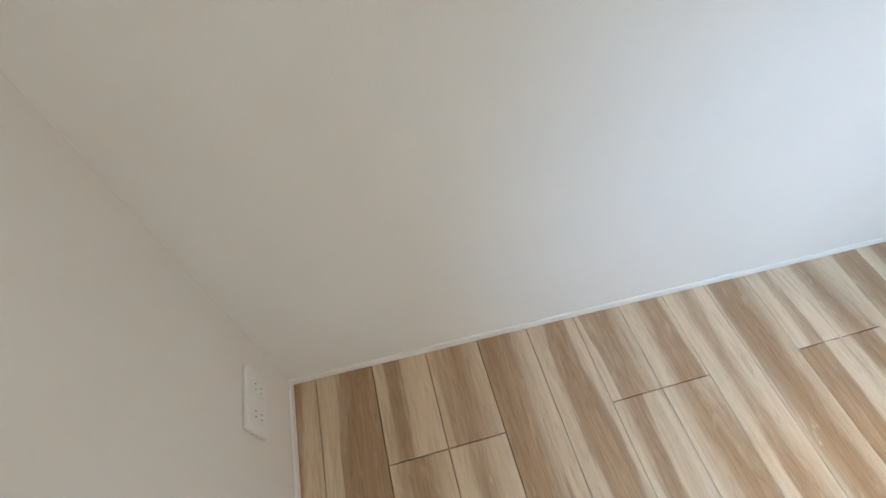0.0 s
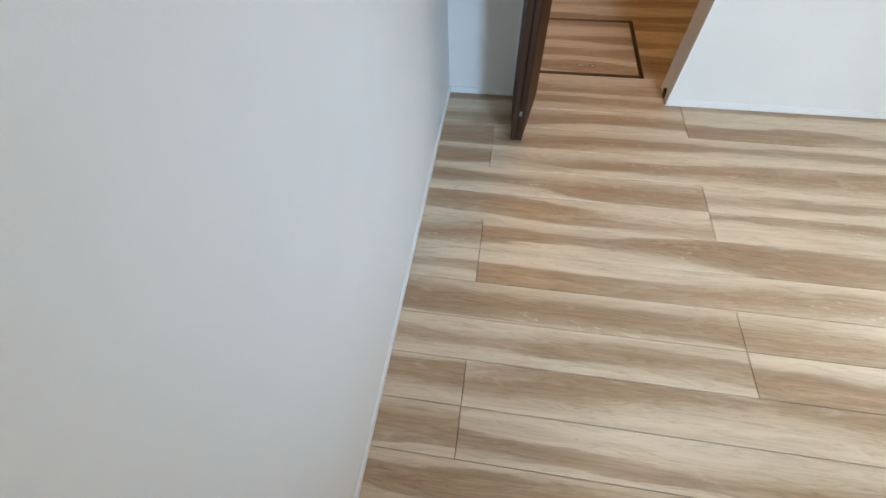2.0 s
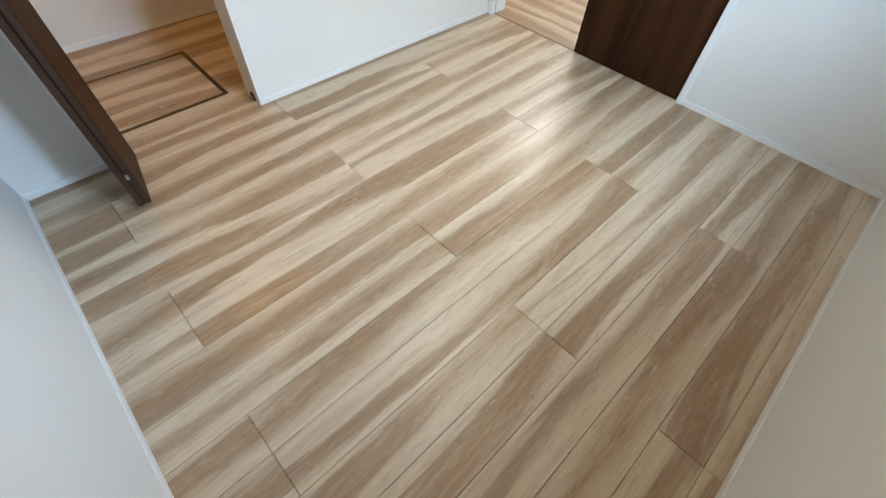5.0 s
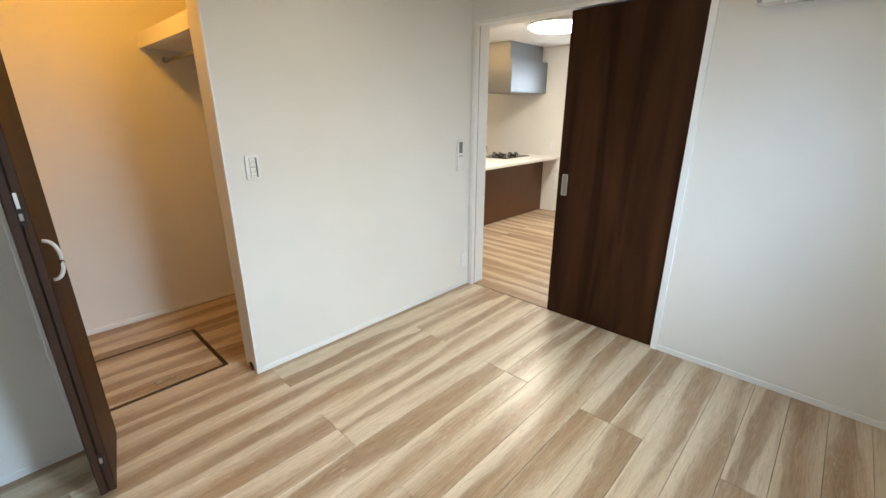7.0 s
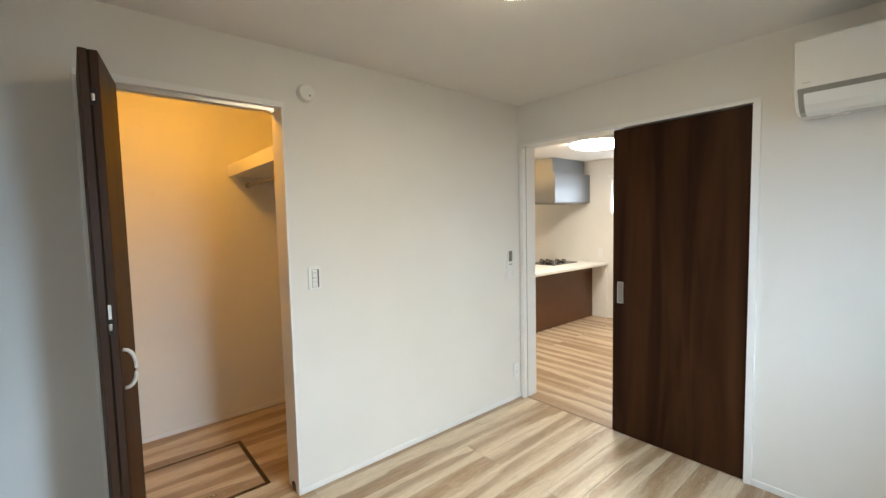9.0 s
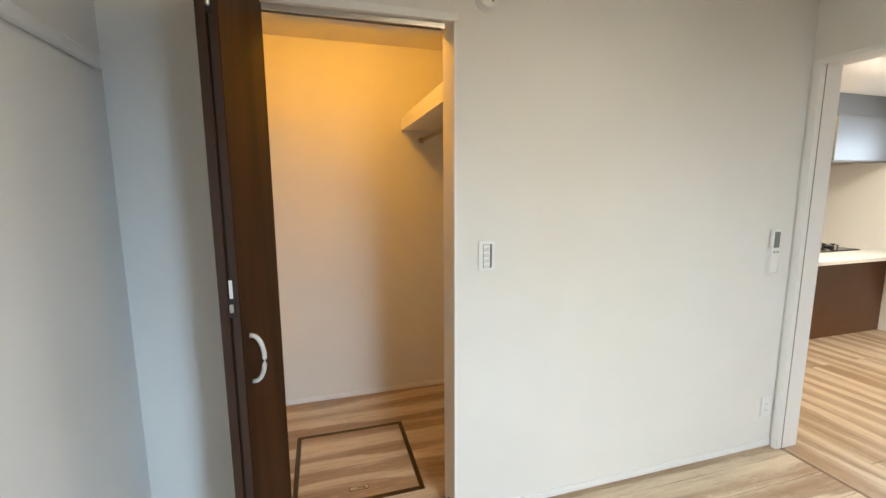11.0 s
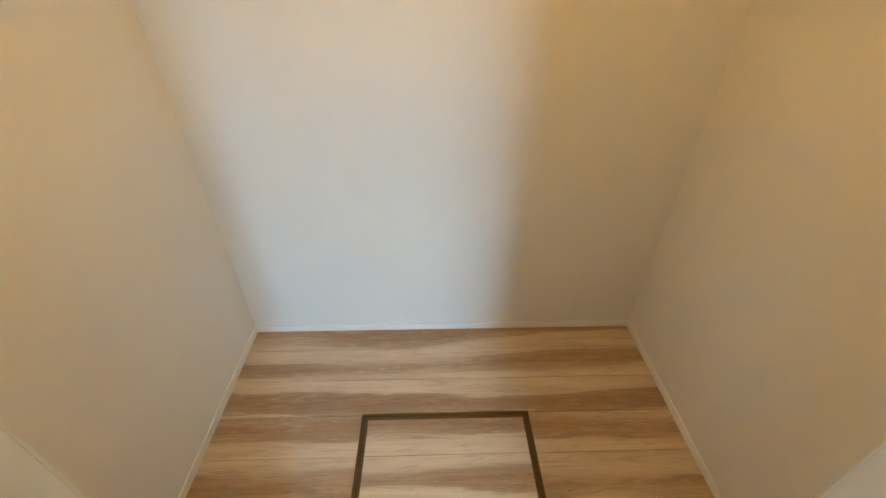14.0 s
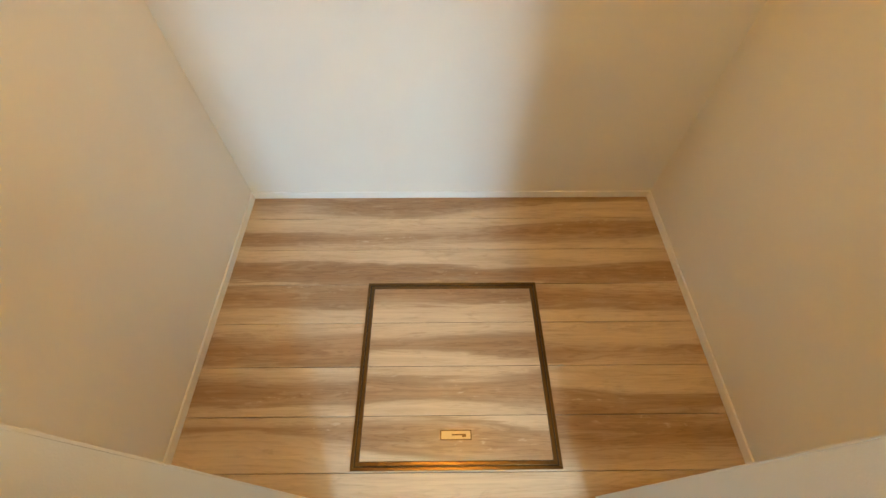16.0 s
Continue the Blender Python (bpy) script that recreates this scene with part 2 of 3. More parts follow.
def rounded_plate(w, h, d, r, m=None, bevel=0.002):
    """A plate in x-z with rounded corners, its face towards -y, its back on y = 0."""
    bm = bmesh.new()
    ring = []
    for cx, cz, a0 in ((w / 2 - r, h / 2 - r, 0), (-w / 2 + r, h / 2 - r, 90), (-w / 2 + r, -h / 2 + r, 180), (w / 2 - r, -h / 2 + r, 270)):
        for k in range(6):
            a = radians(a0 + 18 * k)
            ring.append(bm.verts.new((cx + r * math.cos(a), 0, cz + r * math.sin(a))))
    face = bm.faces.new(ring)
    ext = bmesh.ops.extrude_face_region(bm, geom=[face])
    top = [v for v in ext["geom"] if isinstance(v, bmesh.types.BMVert)]
    bmesh.ops.translate(bm, verts=top, vec=(0, -d, 0))
    if bevel:
        rim = [e for e in bm.edges if all(v in top for v in e.verts)]
        bmesh.ops.bevel(bm, geom=rim, offset=bevel, segments=3, profile=0.5, affect="EDGES")
    bmesh.ops.recalc_face_normals(bm, faces=bm.faces)
    if m:
        bm.transform(m)
    return bm


def tube(points, r, segments=12):
    """A round bar along a polyline."""
    bm = bmesh.new()
    rings = []
    pts = [Vector(p) for p in points]
    for i, p in enumerate(pts):
        d = (pts[min(i + 1, len(pts) - 1)] - pts[max(i - 1, 0)]).normalized()
        q = d.to_track_quat("Z", "Y")
        rings.append([bm.verts.new(p + q @ Vector((r * math.cos(2 * math.pi * k / segments), r * math.sin(2 * math.pi * k / segments), 0))) for k in range(segments)])
    for a, b in zip(rings, rings[1:]):
        for k in range(segments):
            bm.faces.new((a[k], a[(k + 1) % segments], b[(k + 1) % segments], b[k]))
    bm.faces.new(rings[0][::-1])
    bm.faces.new(rings[-1])
    bmesh.ops.recalc_face_normals(bm, faces=bm.faces)
    return bm


def dome(r, depth, z, rings=8, segments=48):
    """A shallow downward dome with its rim at height z."""
    bm = bmesh.new()
    prev = None
    for i in range(rings + 1):
        a = math.pi / 2 * i / rings
        rr, zz = r * math.cos(a) ** 0.6 if i < rings else 0.0, z - depth * math.sin(a)
        cur = [bm.verts.new((0, 0, zz))] if rr < 1e-6 else [bm.verts.new((rr * math.cos(2 * math.pi * k / segments), rr * math.sin(2 * math.pi * k / segments), zz)) for k in range(segments)]
        if prev:
            for k in range(segments):
                if len(cur) == 1:
                    bm.faces.new((prev[k], prev[(k + 1) % segments], cur[0]))
                else:
                    bm.faces.new((prev[k], prev[(k + 1) % segments], cur[(k + 1) % segments], cur[k]))
        prev = cur
    bmesh.ops.recalc_face_normals(bm, faces=bm.faces)
    for f in bm.faces:
        f.normal_flip() if f.normal.z > 0 else None
    return bm


def mesh_of(name, bm, material, smooth=False):
    me = bpy.data.meshes.new(name)
    bm.to_mesh(me)
    bm.free()
    me.materials.append(material)
    if smooth:
        for p in me.polygons:
            p.use_smooth = True
    return me


def part(name, bm, material, parent=None, label="", smooth=False):
    ob = new(name, mesh_of(name, bm, material, smooth))
    if parent:
        ob.parent = parent
    if label:
        ob["label"] = label
    return ob


def thing(name, m, label, category, group="", kind=""):
    ob = new(name)
    ob.empty_display_size = 0.05
    ob.matrix_world = m
    return tagged(ob, label, category, group, kind)


def structure(name, bm, material, label, category):
    return tagged(part(name, bm, material), label, category, kind="structure")


# ---- walls and ceilings ----
structure("wall_west", boxes((-0.12, 0, -L - 0.12, 0, 0, H)), WALL, "white vinyl-papered bedroom wall with a slim baseboard", "wall")
structure("wall_north", boxes((-0.22, OPEN_L, 0, T, 0, H), (OPEN_R, 3.08, 0, T, 0, H), (OPEN_L, OPEN_R, 0, T, OPEN_H, H)), WALL,
          "white papered wall with the closet opening in it", "wall")
DY0, DY1, DZ = -1.522, -0.050, 2.006   # frame opening of the sliding door
structure("wall_east", boxes((W, 3.08, -L - 0.12, DY0 - 0.035, 0, H), (W, 3.08, DY0 - 0.035, -0.02, DZ + 0.022, H), (3.012, 3.08, DY0 - 0.035, -0.81, 0, DZ + 0.022),
                             (W, 3.08, -0.02, 0, 0, H)), WALL, "white papered wall with a sliding door and an air conditioner", "wall")
structure("wall_south", boxes((0, WIN[0], -L - 0.12, -L, 0, H), (WIN[1], W, -L - 0.12, -L, 0, H), (WIN[0], WIN[1], -L - 0.12, -L, 0, WIN[2]),
                              (WIN[0], WIN[1], -L - 0.12, -L, WIN[3], H)), WALL, "white papered wall with the bedroom window", "wall")
structure("wall_closet_back", boxes((-0.22, 1.687, 1.242, 1.37, 0, H)), WALL, "white papered back wall of the closet", "wall")
structure("wall_closet_west", boxes((-0.22, -0.094, T, 1.242, 0, H)), WALL, "white papered side wall of the closet", "wall")
structure("wall_closet_east", boxes((1.565, 1.687, T, 1.242, 0, H)), WALL, "white papered side wall of the closet", "wall")
structure("wall_kitchen_west", boxes((2.96, 3.08, T, KN, 0, H)), WALL, "white papered kitchen wall", "wall")
structure("wall_kitchen_north", boxes((2.96, KX + 0.12, KN, KN + 0.12, 0, H)), WALL, "white papered kitchen wall", "wall")
structure("wall_kitchen_south", boxes((3.08, KX + 0.12, -L - 0.12, -L, 0, H)), WALL, "white papered kitchen wall", "wall")
structure("wall_kitchen_east", boxes((KX, KX + 0.12, -L, KWIN[0], 0, H), (KX, KX + 0.12, KWIN[1], KN, 0, H), (KX, KX + 0.12, KWIN[0], KWIN[1], 0, KWIN[2]),
                                     (KX, KX + 0.12, KWIN[0], KWIN[1], KWIN[3], H)), WALL, "white papered kitchen wall with a small window", "wall")
structure("ceiling_bedroom", boxes((-0.12, 3.08, -L - 0.12, T, H, H + 0.1)), CEIL, "plain off-white papered bedroom ceiling", "ceiling")
structure("ceiling_closet", boxes((-0.22, 1.687, T, 1.37, H, H + 0.1)), CEIL, "plain papered closet ceiling", "ceiling")
structure("ceiling_kitchen", boxes((3.08, KX + 0.12, -L - 0.12, KN + 0.12, 2.26, H + 0.1)), CEIL, "plain papered kitchen ceiling", "ceiling")

BH, BT = 0.034, 0.007                # slim white baseboards
for name, spec in (("baseboard_west", (0, BT, -L, 0, 0, BH)), ("baseboard_north_a", (BT, OPEN_L - 0.012, -BT, 0, 0, BH)),
                   ("baseboard_north_b", (OPEN_R + 0.0065, W, -BT, 0, 0, BH)), ("baseboard_east", (W - BT, W, -L + BT, DY0 - 0.037, 0, BH)),
                   ("baseboard_south", (BT, W, -L, -L + BT, 0, BH)), ("baseboard_closet_back", (-0.094, 1.565, 1.242 - BT, 1.242, 0, BH)),
                   ("baseboard_closet_west", (-0.094, -0.094 + BT, T, 1.242 - BT, 0, BH)), ("baseboard_closet_east", (1.565 - BT, 1.565, T, 1.242 - BT, 0, BH)),
                   ("baseboard_kitchen_east", (KX - BT, KX, -L, 1.07, 0, BH))):
    structure(name, boxes(spec, bevel=0.002), TRIM, "slim white baseboard along the wall", "baseboard")

# closet opening: thin casing with a proud edge, and a track under the head
casing = thing("closet_casing", pose(0, 0, 0), "thin white casing round the closet opening", "door casing", kind="structure")
part("head_casing", boxes((OPEN_L - 0.013, OPEN_R + 0.013, -0.006, 0.012, OPEN_H, OPEN_H + 0.028), bevel=0.002), TRIM, casing)
part("side_casing", boxes((OPEN_L - 0.013, OPEN_L + 0.002, -0.006, 0.012, 0, OPEN_H - 0.0005), bevel=0.002), TRIM, casing)
part("side_casing", boxes((OPEN_R - 0.002, OPEN_R + 0.006, -0.006, 0.012, 0, OPEN_H - 0.0005), bevel=0.002), TRIM, casing)
for bx in (OPEN_R - 0.0008, OPEN_L - 0.0022):
    part("inner_bead", boxes((bx, bx + 0.003, T - 0.0025, T + 0.0008, 0, OPEN_H), bevel=0.0006), SHELF, casing)
part("track", boxes((OPEN_L + 0.01, OPEN_R - 0.03, 0.018, 0.024, OPEN_H - 0.02, OPEN_H), (OPEN_L + 0.01, OPEN_R - 0.03, 0.044, 0.05, OPEN_H - 0.02, OPEN_H),
                    (OPEN_L + 0.01, OPEN_R - 0.03, 0.024, 0.044, OPEN_H - 0.004, OPEN_H)), STEEL, casing, "bright metal sliding track")

# frame round the sliding door
frame_c = thing("sliding_door_frame", pose(0, 0, 0), "white frame round the sliding door opening", "door frame", kind="structure")
part("jamb", boxes((W - 0.012, 3.092, DY1, -0.018, 0, DZ), bevel=0.002), TRIM, frame_c)
part("jamb_stop", boxes((W + 0.022, W + 0.026, DY1 - 0.003, DY1 - 0.0005, 0, DZ), bevel=0.0005), GREY_PL, frame_c)
part("jamb", boxes((W - 0.012, 3.012, DY0 - 0.035, DY0, 0, DZ), bevel=0.002), TRIM, frame_c)
part("head", boxes((W - 0.012, 3.011, DY0 - 0.035, -0.018, DZ, DZ + 0.022), bevel=0.002), TRIM, frame_c)
part("rear_jamb", boxes((3.012, 3.092, -0.835, -0.805, 0, DZ), bevel=0.002), TRIM, frame_c)
part("rear_head", boxes((3.0115, 3.092, -0.835, -0.018, DZ + 0.0005, DZ + 0.0215), bevel=0.002), TRIM, frame_c)
part("floor_track", boxes((W + 0.019, W + 0.024, -0.81, DY1, 0, 0.0025), (W + 0.031, W + 0.036, -0.81, DY1, 0, 0.0025)), plain("brown_track", (0.26, 0.17, 0.11), 0.45), frame_c, "thin metal floor track")

# bedroom window, white frame with frosted panes
win = thing("window_1", pose(0, 0, 0), "white-framed sliding window that lets in daylight", "window", kind="structure")
x0, x1, z0, z1 = WIN
part("window_frame", boxes((x0, x1, -L - 0.12, -L + 0.01, z0, z0 + 0.03), (x0, x1, -L - 0.12, -L + 0.01, z1 - 0.03, z1), (x0, x0 + 0.03, -L - 0.12, -L + 0.01, z0 + 0.03, z1 - 0.03),
                           (x1 - 0.03, x1, -L - 0.12, -L + 0.01, z0 + 0.03, z1 - 0.03)), TRIM, win)
part("meeting_stile", boxes(((x0 + x1) / 2 - 0.02, (x0 + x1) / 2 + 0.02, -L - 0.11, -L - 0.08, z0 + 0.03, z1 - 0.03), bevel=0.003), TRIM, win)
for a, b in ((x0 + 0.03, (x0 + x1) / 2 - 0.02), ((x0 + x1) / 2 + 0.02, x1 - 0.03)):
    pane = part("pane", boxes((a, b, -L - 0.1, -L - 0.094, z0 + 0.03, z1 - 0.03)), FROST, win)
    pane.visible_shadow = False

kwin = thing("window_2", pose(0, 0, 0), "small white-framed frosted kitchen window", "window", kind="structure")
y0, y1, z0, z1 = KWIN
part("window_frame", boxes((KX - 0.012, KX + 0.12, y0, y1, z0, z0 + 0.025), (KX - 0.012, KX + 0.12, y0, y1, z1 - 0.025, z1), (KX - 0.012, KX + 0.12, y0, y0 + 0.025, z0 + 0.025, z1 - 0.025),
                           (KX - 0.012, KX + 0.12, y1 - 0.025, y1, z0 + 0.025, z1 - 0.025)), TRIM, kwin)
part("sash", boxes((KX + 0.07, KX + 0.1, y0 + 0.025, y1 - 0.025, z0 + 0.025, z0 + 0.065), (KX + 0.07, KX + 0.1, y0 + 0.025, y1 - 0.025, z1 - 0.065, z1 - 0.025),
                   (KX + 0.07, KX + 0.1, y0 + 0.025, y0 + 0.065, z0 + 0.065, z1 - 0.065), (KX + 0.07, KX + 0.1, y1 - 0.065, y1 - 0.025, z0 + 0.065, z1 - 0.065)), TRIM, kwin)
pane = part("pane", boxes((KX + 0.082, KX + 0.088, y0 + 0.065, y1 - 0.065, z0 + 0.065, z1 - 0.065)), FROST, kwin)
pane.visible_shadow = False


# ---- closet ----
def folding_door():
    """Two dark leaves folded together, their fold pointing into the room."""
    door = thing("folding_door", pose(0.40, -0.2, 0.02), "dark walnut folding closet door, folded open beside its opening", "closet door")
    inv = pose(0.40, -0.2, 0.02).inverted()
    h = 1.995

    def leaf(near, far, flip):
        d = Vector((far[0] - near[0], far[1] - near[1], 0))
        n = d.length
        bm = boxes((0, n, -0.0241 if flip else 0, 0 if flip else 0.0241, 0, h), bevel=0.0035)
        ang = math.atan2(d.y, d.x)
        m = Matrix.Translation((near[0], near[1], 0.02)) @ Matrix.Rotation(ang, 4, "Z")
        return m, bm, n

    # leaf with the handle: its show face looks towards +x
    m2, bm, n2 = leaf((0.395, -0.378), (0.457, -0.010), False)
    l2 = part("leaf", bm, WALNUT, door)
    l2.matrix_parent_inverse = Matrix.Identity(4)
    l2.matrix_local = inv @ m2
    # leaf hung on the jamb: its show face looks towards -x
    m1, bm, n1 = leaf((0.3450, -0.378), (0.3372, -0.0078), True)
    l1 = part("leaf", bm, WALNUT, door)
    l1.matrix_local = inv @ m1
    part("fold_seal", boxes((0.004, 0.020, 0.0241, 0.0275, 0.001, h - 0.001)), BLACK, l2, "dark seal between the folded leaves")
    # bowed handle on the show face
    pts = []
    for k in range(13):
        a = math.pi * k / 12
        pts.append((HANDLE_U, -0.036 * math.sin(a) ** 0.8, HANDLE_Z - 0.068 * math.cos(a)))
    part("handle", tube(pts, 0.0065), TRIM_GREY, l2, "pale satin bow handle", True)
    # edge bands on the fold, with rollers and catches
    for l, s in ((l1, -1), (l2, 1)):
        part("edge_band", boxes((-0.0012, -0.0002, 0.002 if s > 0 else -0.0215, 0.0215 if s > 0 else -0.002, 0.004, h - 0.004)), WALNUT_EDGE, l)
    for z in CATCH_Z:
        part("hinge", boxes((-0.0045, -0.0012, 0.009, 0.0275, z - 0.026, z + 0.026), bevel=0.001), BLACK, l2, "dark hinge leaf")
        part("hinge_pin", cyl(0.0052, 0.022, pose(-0.007, 0.019, z, 0, 0, 0), 16, bevel=0.0015), STEEL, l2, "bright hinge pin", True)
    part("label_plate", boxes((-0.0035, -0.0012, 0.0145, 0.0235, PLATE_Z - 0.030, PLATE_Z + 0.030), bevel=0.001), PLASTIC, l2, "small white plastic catch plate")
    return door


TRIM_GREY = plain("satin_white_metal", (0.66, 0.63, 0.58), 0.33, speck=0.01)
HANDLE_U, HANDLE_Z = 0.054, 0.932
CATCH_Z, PLATE_Z = (0.155, 1.095, 1.843), 1.139
folding_door()


def closet_shelf(x_wall, x_front):
    """A shelf from the closet's back to its front wall, with a deep front edge and a hanging rod under it."""
    s = 1 if x_front > x_wall else -1
    sh = thing("closet_shelf", pose(x_wall, 0.7, 1.80), "white closet shelf with a deep front edge, on the side wall", "shelf", "closet shelves")
    d = abs(x_front - x_wall)
    lo, hi = sorted((0, s * (d - 0.02)))
    part("board", boxes((lo, hi, T - 0.7, 1.242 - 0.7, 0.004, 0.024)), SHELF, sh)
    lo, hi = sorted((s * (d - 0.02), s * d))
    part("front_edge", boxes((lo, hi, T - 0.7, 1.242 - 0.7, 0.0, 0.082), bevel=0.0015), SHELF, sh)
    rod = thing("hanging_rod", pose(x_wall + s * 0.285, 0.7, 1.742), "round satin metal hanging rod under the closet shelf", "clothes rod", "closet rods")
    part("rod", tube([(0, T - 0.7 + 0.008, 0), (0, 0, 0), (0, 1.242 - 0.7 - 0.008, 0)], 0.0125, 16), NICKEL, rod, "", True)
    for y, f in ((T - 0.7, 1), (1.242 - 0.7, -1)):
        part("end_socket", cyl(0.019, 0.016, pose(0, y + f * 0.0075, 0, 90), 20, bevel=0.002), NICKEL, rod, "", True)


closet_shelf(-0.094, 0.328)
closet_shelf(1.565, 1.145)

bulb = thing("ceiling_light", pose(0.74, 0.50, H), "small warm ceiling light in the closet", "ceiling light")
part("base", cyl(0.06, 0.03, pose(0, 0, -0.0155), 32, bevel=0.004), TRIM, bulb, "", True)
part("bulb", dome(0.05, 0.05, -0.032), CLO_GLOW, bulb, "glowing warm bulb", True)

# black stop at the foot of the jamb, and a small peg hole cover higher up
stop = thing("door_stop", pose(OPEN_R, 0.066, 0.0), "small black plastic door bracket at the jamb foot", "door stop")
part("bracket", boxes((-0.006, -0.0005, -0.019, 0.019, 0.001, 0.036), bevel=0.002), BLACK, stop)
part("pivot", cyl(0.014, 0.01, pose(-0.006, 0, 0.036, 0, 90), 20, bevel=0.002), BLACK, stop, "", True)
for z in (0.98, 1.41):
    peg = tagged(part("screw_cap", cyl(0.006, 0.004, pose(0, 0, 0, 0, 90), 16, bevel=0.001), SHELF, None, "", True), "tiny beige screw cap in the closet jamb", "screw cap", "jamb caps")
    peg.location = (OPEN_R - 0.002, 0.03, z)


# ---- bedroom fittings ----
def ceiling_lamp(name, m, r, glow, label):
    lamp = thing(name, m, label, "ceiling light")
    part("base", cyl(r * 0.93, 0.022, pose(0, 0, -0.0115), 48, bevel=0.004), TRIM, lamp, "", True)
    part("rim", cyl(r, 0.018, pose(0, 0, -0.031), 64, bevel=0.006), TRIM, lamp, "", True)
    part("diffuser", dome(r * 0.975, 0.05, -0.041), glow, lamp, "glowing white diffuser", True)
    return lamp


ceiling_lamp("ceiling_lamp", pose(1.455, -1.262, H), 0.25, BED_GLOW, "round white lit ceiling lamp in the bedroom")
ceiling_lamp("ceiling_lamp", pose(4.47, 0.19, 2.26), 0.28, KIT_GLOW, "round white lit ceiling lamp in the kitchen")


dl = thing("downlight", pose(4.62, 1.62, 2.26), "small warm recessed downlight in the kitchen ceiling", "downlight")
part("trim_ring", cyl(0.055, 0.008, pose(0, 0, -0.0045), 32, bevel=0.002), TRIM, dl, "", True)
part("lens", dome(0.042, 0.008, -0.0088), WARM_GLOW, dl, "glowing warm lens", True)


def sliding_door():
    d = thing("sliding_door", pose(W + 0.008, -1.147, 0.004), "dark walnut sliding door, slid half open over the wall", "sliding door")
    part("leaf", boxes((0, 0.035, -0.372, 0.371, 0, 1.994), bevel=0.002), WALNUT, d)
    pull = part("pull", boxes((-0.0025, 0, 0.300, 0.304, 0.876, 1.016), (-0.0025, 0, 0.336, 0.340, 0.876, 1.016), (-0.0025, 0, 0.304, 0.336, 0.876, 0.880), (-0.0025, 0, 0.304, 0.336, 1.012, 1.016)),
                STEEL, d, "satin metal finger pull")
    part("recess", boxes((-0.0012, -0.0002, 0.304, 0.336, 0.880, 1.012)), GREY_METAL, pull, "grey recessed cup")
    return d


GREY_METAL = brushed("pull_cup", (0.36, 0.35, 0.33), 0.4)
sliding_door()


def air_conditioner():
    """White wall unit: rounded shell, grey band round the outlet, white flap."""
    ac = thing("air_conditioner", pose(W, -2.115, 1.877) @ Matrix.Diagonal((1, 1, 1.045, 1)), "white wall-mounted air conditioner with a grey band", "air conditioner")
    half = 0.40

    def shell(profile, y0, y1, bevel=0.0):
        bm = bmesh.new()
        a = [bm.verts.new((-x, y0, z)) for x, z in profile]
        b = [bm.verts.new((-x, y1, z)) for x, z in profile]
        n = len(profile)
        for k in range(n):
            bm.faces.new((a[k], a[(k + 1) % n], b[(k + 1) % n], b[k]))
        caps = [bm.faces.new(a[::-1]), bm.faces.new(b)]
        bmesh.ops.recalc_face_normals(bm, faces=bm.faces)
        if bevel:
            edges = list({e for f in caps for e in f.edges})
            bmesh.ops.bevel(bm, geom=edges, offset=bevel, segments=3, profile=0.5, affect="EDGES")
        return bm

    body = [(0.001, 0.0), (0.11, 0.0), (0.15, 0.012), (0.182, 0.04), (0.202, 0.08), (0.212, 0.10), (0.214, 0.29), (0.205, 0.298), (0.001, 0.298)]
    part("body", shell(body, -half, half, 0.007), AC_WHITE, ac)
    band = [(0.108, -0.0015), (0.152, 0.010), (0.184, 0.038), (0.204, 0.078), (0.2148, 0.098), (0.205, 0.104), (0.15, 0.06), (0.10, 0.02)]
    part("band", shell(band, -half + 0.014, half - 0.014, 0.002), GREY_PL, ac, "matt grey outlet surround")
    flap = [(0.118, -0.004), (0.153, 0.006), (0.184, 0.034), (0.2060, 0.078), (0.199, 0.081), (0.15, 0.03), (0.112, 0.004)]
    part("flap", shell(flap, -half + 0.034, half - 0.034, 0.002), AC_WHITE, ac, "white air flap")
    part("mark", boxes((-0.2148, -0.2138, half - 0.058, half - 0.03, 0.118, 0.122)), STEEL, ac, "small silver mark")
    part("sensor", boxes((-0.10, -0.06, half - 0.17, half - 0.11, -0.008, 0.0), bevel=0.003), PLASTIC, ac)
    return ac


air_conditioner()

rail = thing("wall_rail", pose(0, -0.98, 1.787), "slim rounded white rail fixed along the wall", "wall rail")
part("rail_body", boxes((0.0005, 0.026, -0.92, 0.915, -0.017, 0.017), bevel=0.008), TRIM, rail, "", True)
part("end_cap", boxes((0.0005, 0.027, 0.9155, 0.922, -0.018, 0.018), bevel=0.003), TRIM, rail)

det = thing("smoke_detector", pose(1.236, 0, 2.117), "round white smoke detector on the wall", "smoke detector")
part("base", cyl(0.047, 0.012, pose(0, -0.0065, 0, 90), 48, bevel=0.002), PLASTIC, det, "", True)
part("cover", cyl(0.046, 0.022, pose(0, -0.0235, 0, 90), 48, r2=0.040, bevel=0.004), PLASTIC, det, "", True)
part("button", cyl(0.005, 0.003, pose(0.012, -0.0355, -0.016, 90), 16, bevel=0.001), GREY_PL, det, "", True)


